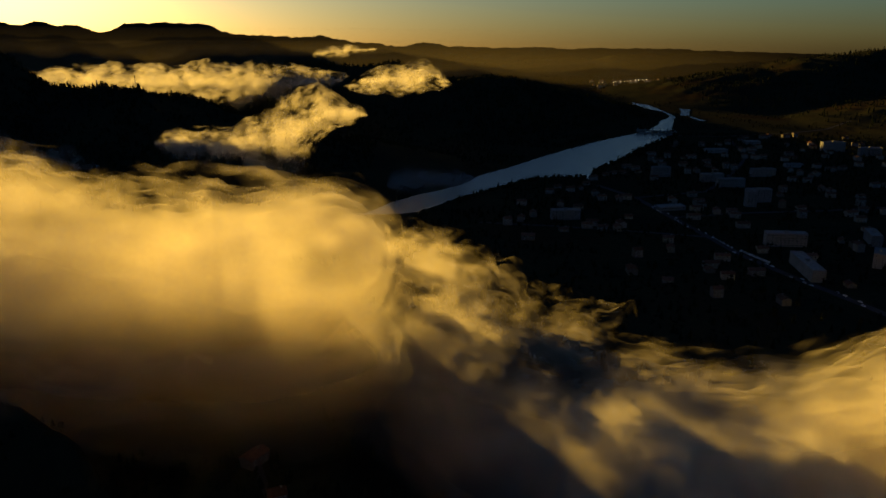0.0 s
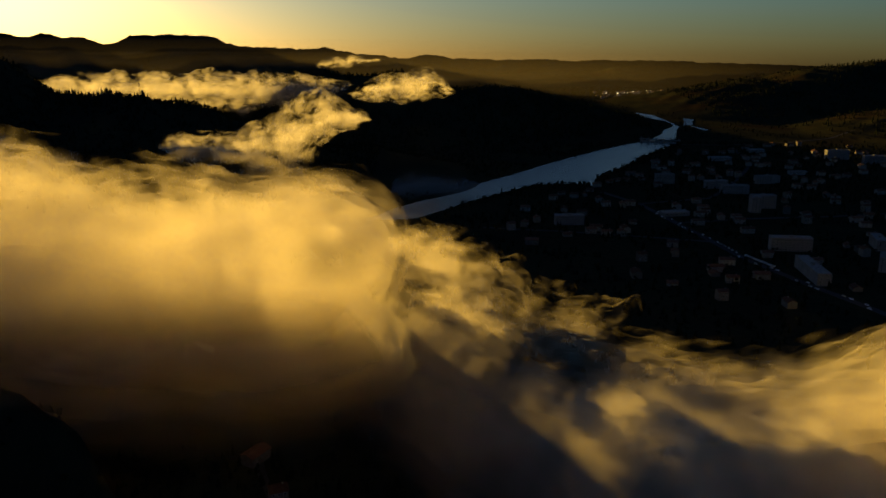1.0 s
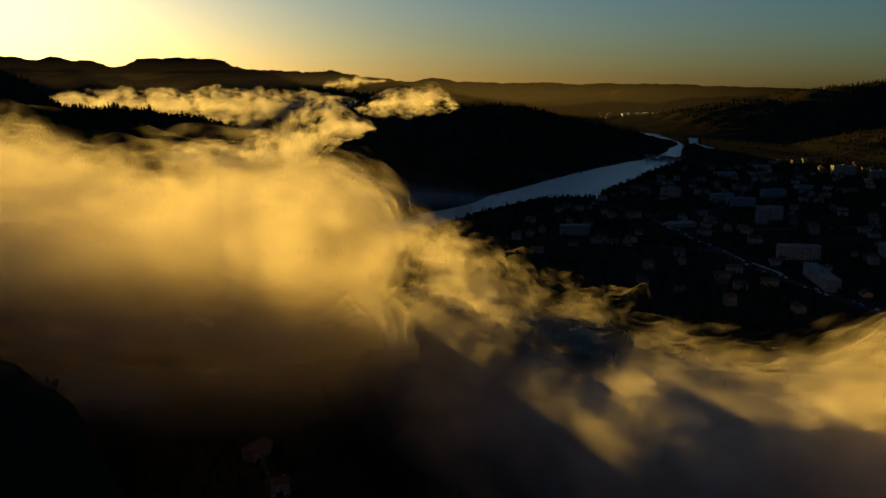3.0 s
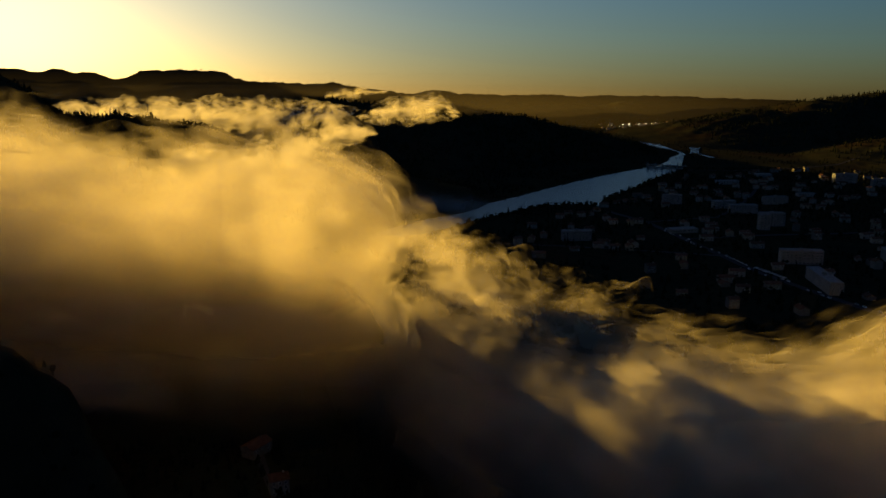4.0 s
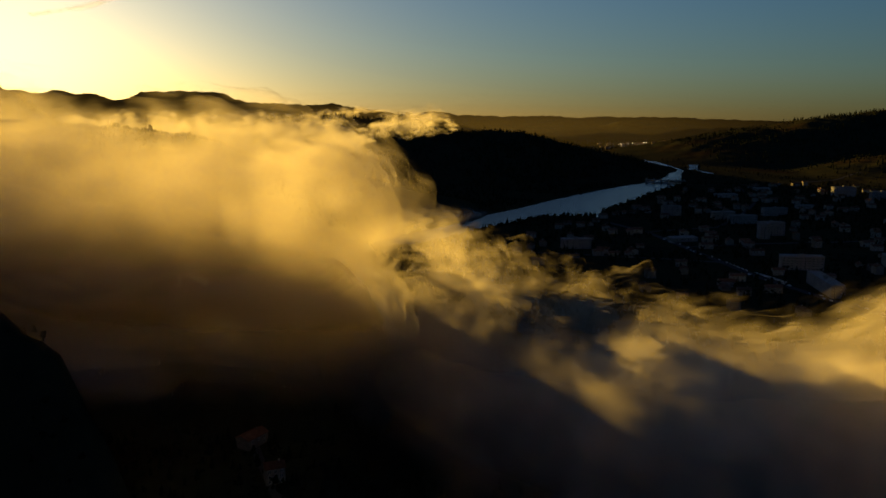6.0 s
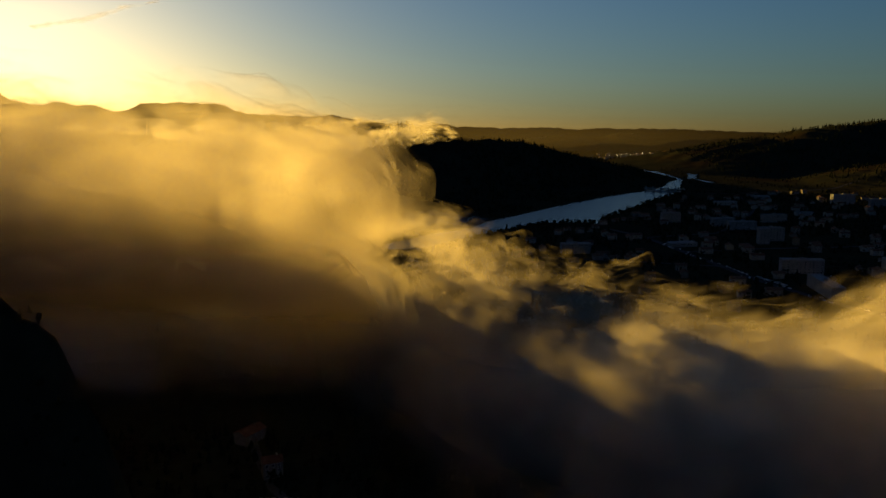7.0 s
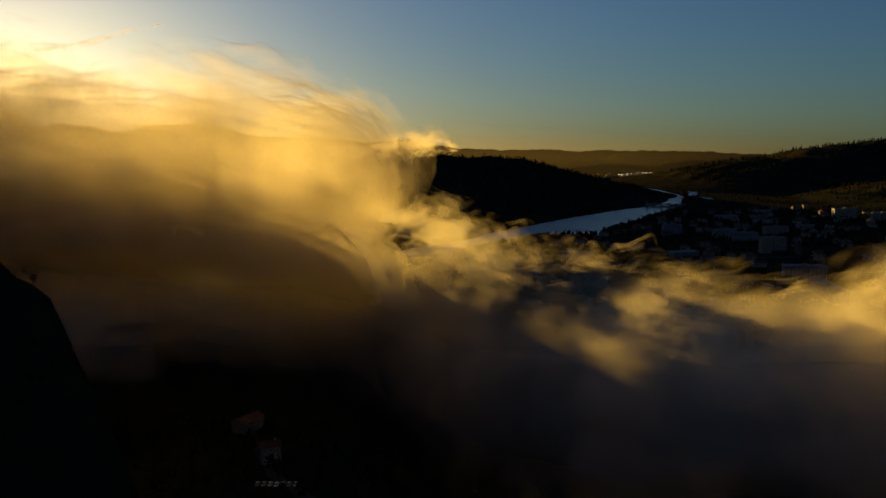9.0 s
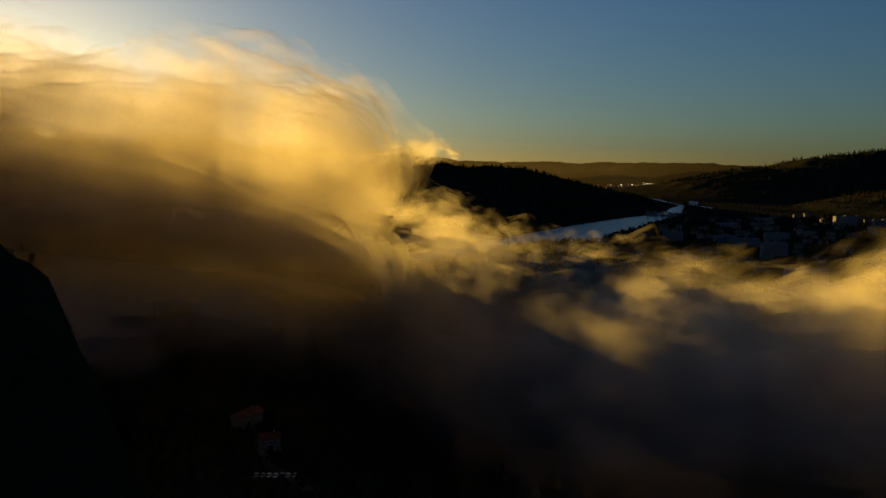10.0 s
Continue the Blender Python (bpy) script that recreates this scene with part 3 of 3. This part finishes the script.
# ---- streets ----
def street(name, pts, width, label):
    bm = bmesh.new()
    P = []
    for (ax, ay), (bx, by) in zip(pts[:-1], pts[1:]):
        k = max(1, int(math.hypot(bx - ax, by - ay) / 12))
        P += [(ax + (bx - ax) * i / k, ay + (by - ay) * i / k) for i in range(k)]
    P.append(pts[-1])
    rows = []
    for i, (x, y) in enumerate(P):
        a, b = P[max(0, i - 1)], P[min(len(P) - 1, i + 1)]
        dx, dy = b[0] - a[0], b[1] - a[1]
        ln = math.hypot(dx, dy)
        nx, ny = -dy / ln * width / 2, dx / ln * width / 2
        z = max(land_at(x + nx, y + ny), land_at(x - nx, y - ny), land_at(x, y)) + 0.18
        rows.append([bm.verts.new(c) for c in ((x + nx, y + ny, z - 0.6), (x + nx, y + ny, z), (x - nx, y - ny, z), (x - nx, y - ny, z - 0.6))])
    for r0, r1 in zip(rows[:-1], rows[1:]):
        for j in range(3):
            bm.faces.new((r0[j], r0[j + 1], r1[j + 1], r1[j]))
    return tagged(new(name, made(bm, name, M_ROAD)), label, "road", kind="structure")


MAIN = [(262, 1240), (300, 1150), (319, 1028), (335, 930), (346, 856), (375, 760), (402, 683), (440, 560), (470, 440)]
street("road", MAIN, 9, "grey asphalt main street through the town")
street("road", [(319, 1028), (420, 1050), (540, 1060), (700, 1090)], 7, "grey asphalt side street")
street("road", [(300, 1150), (420, 1190), (520, 1350), (600, 1500), (640, 1700)], 7, "grey asphalt street towards the dam")
street("road", [(335, 930), (250, 960), (150, 990), (60, 1010)], 6, "grey asphalt lane to the lakeside")
street("road", [(545, 1776), (640, 1760), (800, 1800), (1000, 1900)], 8, "grey asphalt road over the dam")
street("road", [(-60, 340), (-84, 368), (-102, 410), (-108, 426)], 5, "narrow lane under the cliff")


# ---- cars ----
def car(label):
    base = tagged(new("car"), label, "car", "cars parked along the street")
    bm = bmesh.new()
    box(bm, -2.1, -0.88, 0.28, 2.1, 0.88, 0.88)
    bmesh.ops.bevel(bm, geom=bm.edges[:], offset=0.12, segments=1, affect="EDGES")
    part("body", bm, M_CAR, base)
    bm = bmesh.new()
    lo, hi = [(-1.4, 0.8), (1.1, 0.8)], [(-1.0, 0.68), (0.5, 0.68)]
    a = [bm.verts.new((x, s_ * y, 0.86)) for x, y in lo for s_ in (-1, 1)]
    b = [bm.verts.new((x, s_ * y, 1.42)) for x, y in hi for s_ in (-1, 1)]
    for f in ((a[0], a[1], b[1], b[0]), (a[2], b[2], b[3], a[3]), (a[0], b[0], b[2], a[2]), (a[1], a[3], b[3], b[1]), (b[0], b[1], b[3], b[2])):
        bm.faces.new(f)
    part("cabin", bm, M_GLASS, base, "dark glazed cabin")
    bm = bmesh.new()
    box(bm, -0.95, -0.66, 1.42, 0.45, 0.66, 1.47)
    part("car_roof", bm, M_CAR, base)
    bm = bmesh.new()
    strut(bm, (0, -0.1, 0), (0, 0.1, 0), 0.31, 10)
    wheel = made(bm, "wheel", M_TYRE)
    for x in (-1.3, 1.3):
        for y in (-0.8, 0.8):
            child("wheel", wheel, base, pose(x, y, 0.31))
    return base


rng = random.Random(5)
first = None
spots = []
for (ax, ay), (bx, by) in zip(MAIN[1:6], MAIN[2:7]):
    ln = math.hypot(bx - ax, by - ay)
    for i in range(int(ln / 9)):
        f = (i + 0.5) * 9 / ln
        if rng.random() < 0.55:
            sd = rng.choice((-1, 1)) * 3.2
            spots.append((ax + (bx - ax) * f - (by - ay) / ln * sd, ay + (by - ay) * f + (bx - ax) / ln * sd, 0.18, math.degrees(math.atan2(by - ay, bx - ax)) + rng.uniform(-3, 3)))
for i in range(16):
    spots.append((352 + i * 0.9 + rng.uniform(-0.3, 0.3), 868 - i * 2.9, 0.0, 12 + rng.uniform(-4, 4)))
for i in range(7):
    spots.append((-88 + i * 3.0, 356 + rng.uniform(-0.4, 0.4), 0.0, 88))
for x, y, dz, a in spots:
    z = land_at(x, y) + dz
    if first is None:
        first = car("pale hatchback parked at the kerb")
        first.matrix_world = pose(x, y, z, 0, 0, a)
    else:
        copy_thing(first, pose(x, y, z, 0, 0, a))


# ---- the dam ----
dam = tagged(new("dam"), "grey concrete barrage with gates between lake and river", "dam")
L = 92.0
bm = bmesh.new()
box(bm, -L / 2, -3.0, 6.0, L / 2, 3.0, 7.0)
for y in (-3.0, 2.7):
    box(bm, -L / 2, y, 7.0, L / 2, y + 0.3, 8.0)
part("deck", bm, M_STONE, dam)
for i in range(6):
    bm = bmesh.new()
    x = -L / 2 + 4 + i * (L - 8) / 5
    box(bm, x - 1.4, -5.0, -3, x + 1.4, 5.0, 6.0)
    box(bm, x - 1.0, -1.6, 7.0, x + 1.0, 1.6, 11.0)
    part("pier", bm, M_STONE, dam)
for i in range(5):
    bm = bmesh.new()
    x = -L / 2 + 4 + i * (L - 8) / 5
    box(bm, x + 1.4, -0.5, -2, x + (L - 8) / 5 - 1.4, 0.5, 3.2)
    part("gate", bm, M_STEEL, dam, "dull steel sluice gate")
dam.matrix_world = pose(507, 1802, 0, 0, 0, math.degrees(math.atan2(1776 - 1822, 545 - 465)))

# ---- masts on the western hill ----
def lattice_mast(height, foot, label, place):
    base = tagged(new("radio_mast"), label, "mast")
    legs = []
    for i in range(3):
        a = 2 * math.pi * i / 3
        bm = bmesh.new()
        strut(bm, (foot * math.cos(a), foot * math.sin(a), -0.5), (0.35 * math.cos(a), 0.35 * math.sin(a), height), 0.16, 6, 0.1)
        part("leg", bm, M_STEEL, base)
        legs.append(a)
    n_lev = int(height / 2.2)
    for k in range(n_lev):
        z0, z1 = k * height / n_lev, (k + 1) * height / n_lev
        r0, r1 = foot + (0.35 - foot) * z0 / height, foot + (0.35 - foot) * z1 / height
        bm = bmesh.new()
        for i in range(3):
            a, b = legs[i], legs[(i + 1) % 3]
            strut(bm, (r0 * math.cos(a), r0 * math.sin(a), z0), (r1 * math.cos(b), r1 * math.sin(b), z1), 0.06, 4)
        part("brace", bm, M_STEEL, base)
    for k, z in enumerate((height * 0.72, height * 0.85, height * 0.93)):
        bm = bmesh.new()
        a = 2.1 * k + 3.9
        strut(bm, (0.5 * math.cos(a), 0.5 * math.sin(a), z), (1.1 * math.cos(a), 1.1 * math.sin(a), z), 0.75, 12)
        part("antenna_drum", bm, M_FRAME, base)
    bm = bmesh.new()
    strut(bm, (0, 0, height - 1), (0, 0, height + 3), 0.08, 6, 0.03)
    part("whip_antenna", bm, M_STEEL, base)
    base.matrix_world = pose(*place, land_at(*place) - 0.3)
    return base


lattice_mast(24, 2.0, "slender lattice radio mast on the wooded crest", (-513, 1400))
lattice_mast(13, 1.2, "small lattice mast on the wooded crest", (-580, 1402))

# ---- the far village: houses and its lit lamps ----
def street_lamp():
    base = tagged(new("street_lamp"), "tall lamp post with a glowing head", "street lamp", "lamps of the far village")
    bm = bmesh.new()
    strut(bm, (0, 0, -0.5), (0, 0, 10), 0.16, 8, 0.1)
    part("pole", bm, M_STEEL, base)
    bm = bmesh.new()
    strut(bm, (0, 0, 9.9), (0, -1.6, 10.6), 0.08, 6)
    part("arm", bm, M_STEEL, base)
    bm = bmesh.new()
    box(bm, -0.8, -2.2, 10.3, 0.8, -0.8, 11.1)
    bmesh.ops.bevel(bm, geom=bm.edges[:], offset=0.25, segments=2, affect="EDGES")
    part("lamp_head", bm, M_LAMP, base, "glowing lamp head")
    return base


rng = random.Random(8)
lamp0 = street_lamp()
lamp0.matrix_world = pose(690, 3060, land_at(690, 3060))
for i in range(16):
    x = 655 + 190 * (i + rng.random()) / 16
    y = 3080 + (x - 655) * 0.75 + rng.uniform(-45, 45)
    copy_thing(lamp0, pose(x, y, land_at(x, y), 0, 0, rng.uniform(-50, 50)))

# ---- houses of the town ----
KINDS = [house(13, 9, 2, 24, "cream town house with a clay tile roof"),
         house(11, 9, 1, 26, "low cream cottage with a clay tile roof"),
         house(16, 10, 2, 22, "broad pale house with a clay tile roof"),
         house(10, 9, 3, 24, "narrow three-storey house with a clay tile roof")]
TOWN = [(60, 985), (130, 1180), (250, 1270), (320, 1390), (470, 1600), (580, 1740), (900, 1760), (960, 1500), (760, 1000), (640, 700), (500, 560), (380, 590), (230, 760)]


def inside(x, y, poly):
    c = False
    for (ax, ay), (bx, by) in zip(poly, poly[1:] + poly[:1]):
        if (ay > y) != (by > y) and x < (bx - ax) * (y - ay) / (by - ay) + ax:
            c = not c
    return c


taken = [(o.location.x, o.location.y, 26) for o in scene.objects if o.parent is None and o.name.startswith(("apartment_block", "service_hall"))]
taken += [(ax + (bx - ax) * f / 20, ay + (by - ay) * f / 20, 9) for (ax, ay), (bx, by) in zip(MAIN[:-1], MAIN[1:]) for f in range(20)]
rng = random.Random(21)
used = [False] * len(KINDS)
spots = [(-88, 384, 20), (-110, 428, 60)]
while len(spots) < 215:
    x, y = rng.uniform(40, 970), rng.uniform(560, 1770)
    if len(spots) > 190:
        x, y = rng.uniform(600, 900), rng.uniform(2950, 3300)
    elif not inside(x, y, TOWN):
        continue
    if any((x - a) ** 2 + (y - b) ** 2 < (c + 8) ** 2 for a, b, c in taken):
        continue
    taken.append((x, y, 8))
    spots.append((x, y, rng.choice((0, 0, 8, -12, 75, 90)) + rng.uniform(-6, 6)))
for x, y, a in spots:
    k = rng.choices(range(4), (5, 3, 3, 1))[0]
    m = pose(x, y, land_at(x, y) + 0.1, 0, 0, a)
    if used[k]:
        copy_thing(KINDS[k], m)
    else:
        KINDS[k].matrix_world = m
        used[k] = True
HOMES = np.array(taken)


# ---- trees ----
def icosa():
    t = (1 + 5 ** 0.5) / 2
    v = np.array([(-1, t, 0), (1, t, 0), (-1, -t, 0), (1, -t, 0), (0, -1, t), (0, 1, t), (0, -1, -t), (0, 1, -t), (t, 0, -1), (t, 0, 1), (-t, 0, -1), (-t, 0, 1)], float)
    f = np.array([(0, 11, 5), (0, 5, 1), (0, 1, 7), (0, 7, 10), (0, 10, 11), (1, 5, 9), (5, 11, 4), (11, 10, 2), (10, 7, 6), (7, 1, 8),
                  (3, 9, 4), (3, 4, 2), (3, 2, 6), (3, 6, 8), (3, 8, 9), (4, 9, 5), (2, 4, 11), (6, 2, 10), (8, 6, 7), (9, 8, 1)])
    return v / np.linalg.norm(v[0]), f


ICO_V, ICO_F = icosa()


def crown_arrays(rs, clumps, height, width, conifer):
    """A crown of many small clumps in an uneven heap; points and triangles for a tree of that height."""
    V, F = [], []
    for i in range(clumps):
        if conifer:
            f = (i + 0.5) / clumps
            z = height * (0.14 + 0.84 * f)
            rad = width * 0.5 * (1.02 - f)
            a = rs.uniform(0, 6.28)
            c = np.array([rad * 0.35 * math.cos(a), rad * 0.35 * math.sin(a), z])
            sc = np.array([rad + 0.12 * width, rad + 0.12 * width, height / clumps * 1.1])
        else:
            a, q = rs.uniform(0, 6.28), rs.uniform(0, 1) ** 0.5
            z = height * rs.uniform(0.38, 0.88)
            lim = width * 0.5 * math.sqrt(max(0.1, 1 - ((z / height - 0.6) / 0.42) ** 2))
            c = np.array([lim * q * 0.75 * math.cos(a), lim * q * 0.75 * math.sin(a), z])
            sc = np.array([1, 1, 0.8]) * width * rs.uniform(0.14, 0.27)
        V.append(ICO_V * sc * rs.uniform(0.6, 1.3, (12, 1)) + c)
        F.append(ICO_F + 12 * i)
    return np.concatenate(V), np.concatenate(F)


def woods(name, xy, sizes, label, seed, clumps=4, share=0.35, lift=0.0):
    """A joined wood of many far trees."""
    rs = np.random.RandomState(seed)
    shapes = [crown_arrays(rs, clumps, 1.0, 0.75 if i % 3 else 0.42, i % 3 == 0) for i in range(9)]
    Z = land_height(xy[:, 0], xy[:, 1])
    V, F, off = [], [], 0
    pick = np.where(rs.uniform(size=len(xy)) < share, rs.randint(0, 3, len(xy)) * 3, rs.randint(0, 9, len(xy)))
    for (x, y), z, h, k in zip(xy, Z, sizes, pick):
        a = rs.uniform(0, 6.28)
        v, f = shapes[k]
        ca, sa = math.cos(a) * h, math.sin(a) * h
        V.append(np.stack([v[:, 0] * ca - v[:, 1] * sa + x, v[:, 0] * sa + v[:, 1] * ca + y, v[:, 2] * h + z - 0.12 * h + lift], 1))
        F.append(f + off)
        off += len(v)
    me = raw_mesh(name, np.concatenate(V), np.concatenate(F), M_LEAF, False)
    return tagged(new(name, me), label, "trees", kind="stuff")


def scatter(seed, count, x0, x1, y0, y1, keep):
    rs = np.random.RandomState(seed)
    xy = np.stack([rs.uniform(x0, x1, count), rs.uniform(y0, y1, count)], 1)
    return xy[keep(xy[:, 0], xy[:, 1], rs.uniform(size=count))]


def hilly(lo, hi=1e9):
    return lambda x, y, r: (lambda z: (z > lo) & (z < hi) & (r < 0.25 + 0.75 * smooth(fbm(x / 90, y / 90, 0 * x, 3, 77), -0.3, 0.2)))(land_height(x, y))


def sizes_for(xy, seed, lo, hi):
    return np.random.RandomState(seed).uniform(lo, hi, len(xy))


w1 = scatter(1, 9000, -950, -100, 1050, 1600, hilly(6))
woods("hill_wood", w1, sizes_for(w1, 2, 5, 9.5), "dark mixed wood covering the western hill", 3)
w2 = scatter(4, 9000, -420, 560, 1500, 2300, hilly(6))
woods("hill_wood", w2, sizes_for(w2, 5, 6, 11), "dark mixed wood covering the headland", 6, 3)
w3 = scatter(7, 9000, 800, 1900, 1400, 3000, hilly(8))
woods("hill_wood", w3, sizes_for(w3, 8, 6, 12), "sparse autumn wood on the eastern slope", 9, 3)
w4 = scatter(10, 5000, -3000, 2400, 3700, 4500, hilly(30))
woods("far_wood", w4, sizes_for(w4, 11, 4, 7.5), "far dark wood on the ranges", 12, 2)
w9 = scatter(25, 420, -330, -118, 225, 300, hilly(20))
woods("crag_wood", w9, sizes_for(w9, 26, 1.5, 3.6), "dark pines and scrub on the near crag", 27, 26, 0.6)
w5 = scatter(13, 4200, -330, 130, 400, 590, hilly(14))
woods("cliff_wood", w5, sizes_for(w5, 14, 2.5, 5.5), "dark scrub and pines on the rocky hill", 15, 6, 0.5)


def clear(x, y, r):
    ok = np.ones(len(x), bool)
    for hx, hy, c in HOMES:
        ok &= (x - hx) ** 2 + (y - hy) ** 2 > (c * 0.75 + 3) ** 2
    lake = np.array([inside(a, b, LAKE) or inside(a, b, RIVER) or inside(a, b, POND) for a, b in zip(x, y)])
    return ok & ~lake & (land_height(x, y) < 6) & (fbm(x / 70, y / 70, 0 * x, 3, 55) > -0.45)


w6 = scatter(16, 9500, -60, 980, 520, 1790, clear)
woods("town_trees", w6, sizes_for(w6, 17, 5, 10), "dark garden and street trees of the town", 18, 4, 0.15)
w7 = scatter(19, 4200, 450, 1300, 1850, 3600, clear)
woods("hedgerow_trees", w7, sizes_for(w7, 20, 4, 9), "dark hedges and trees on the valley floor", 21, 3)
w8 = scatter(22, 2200, -260, 60, 300, 700, clear)
woods("valley_trees", w8, sizes_for(w8, 23, 4, 8), "dark trees on the valley floor below the cliff", 24, 5)


# ---- single trees along the lake shore ----
def tree(seed, height, width, conifer, label):
    rs = np.random.RandomState(seed)
    base = tagged(new("tree"), label, "tree", "trees on the lake shore")
    bm = bmesh.new()
    strut(bm, (0, 0, -0.4), (0.1, 0.05, height * 0.75), height * 0.028, 7, height * 0.008)
    part("trunk", bm, M_BARK, base)
    if not conifer:
        for i in range(4):
            a = 1.57 * i + rs.uniform(-0.4, 0.4)
            bm = bmesh.new()
            z = height * (0.3 + 0.09 * i)
            strut(bm, (0, 0, z), (width * 0.33 * math.cos(a), width * 0.33 * math.sin(a), z + height * 0.22), height * 0.012, 5, height * 0.004)
            part("limb", bm, M_BARK, base)
    V, F = crown_arrays(rs, 16 if not conifer else 12, height, width, conifer)
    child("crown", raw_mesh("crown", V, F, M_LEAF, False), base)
    return base


SHORE = [(538, 1780), (453, 1652), (375, 1521), (323, 1431), (281, 1377), (268, 1330), (259, 1280), (248, 1298), (221, 1304), (163, 1297), (111, 1238), (53, 1169), (10, 1106)]
trees = [tree(1, 9, 7, False, "dark broadleaf tree on the lake shore"), tree(2, 7.5, 6.5, False, "small dark bushy tree on the lake shore"),
         tree(3, 12, 4.5, True, "tall dark conifer on the lake shore"), tree(4, 11, 3.4, False, "slim dark poplar on the lake shore")]
placed = [False] * 4
rng = random.Random(31)
for (ax, ay), (bx, by) in zip(SHORE[:-1], SHORE[1:]):
    ln = math.hypot(bx - ax, by - ay)
    for i in range(int(ln / 5.5)):
        f = (i + rng.random()) * 5.5 / ln
        o = 4 + rng.random() * 12
        nx, ny = (by - ay) / ln, -(bx - ax) / ln
        x, y = ax + (bx - ax) * f - nx * o, ay + (by - ay) * f - ny * o
        if inside(x, y, LAKE):
            x, y = x + 2 * nx * o, y + 2 * ny * o
        if inside(x, y, LAKE):
            continue
        k = rng.choices(range(4), (5, 6, 1, 1))[0]
        m = pose(x, y, land_at(x, y), 0, 0, rng.uniform(0, 360))
        if placed[k]:
            ob = copy_thing(trees[k], m)
            sc = rng.uniform(0.65, 1.1)
            ob.scale = (sc, sc, sc)
        else:
            trees[k].matrix_world = m
            placed[k] = True
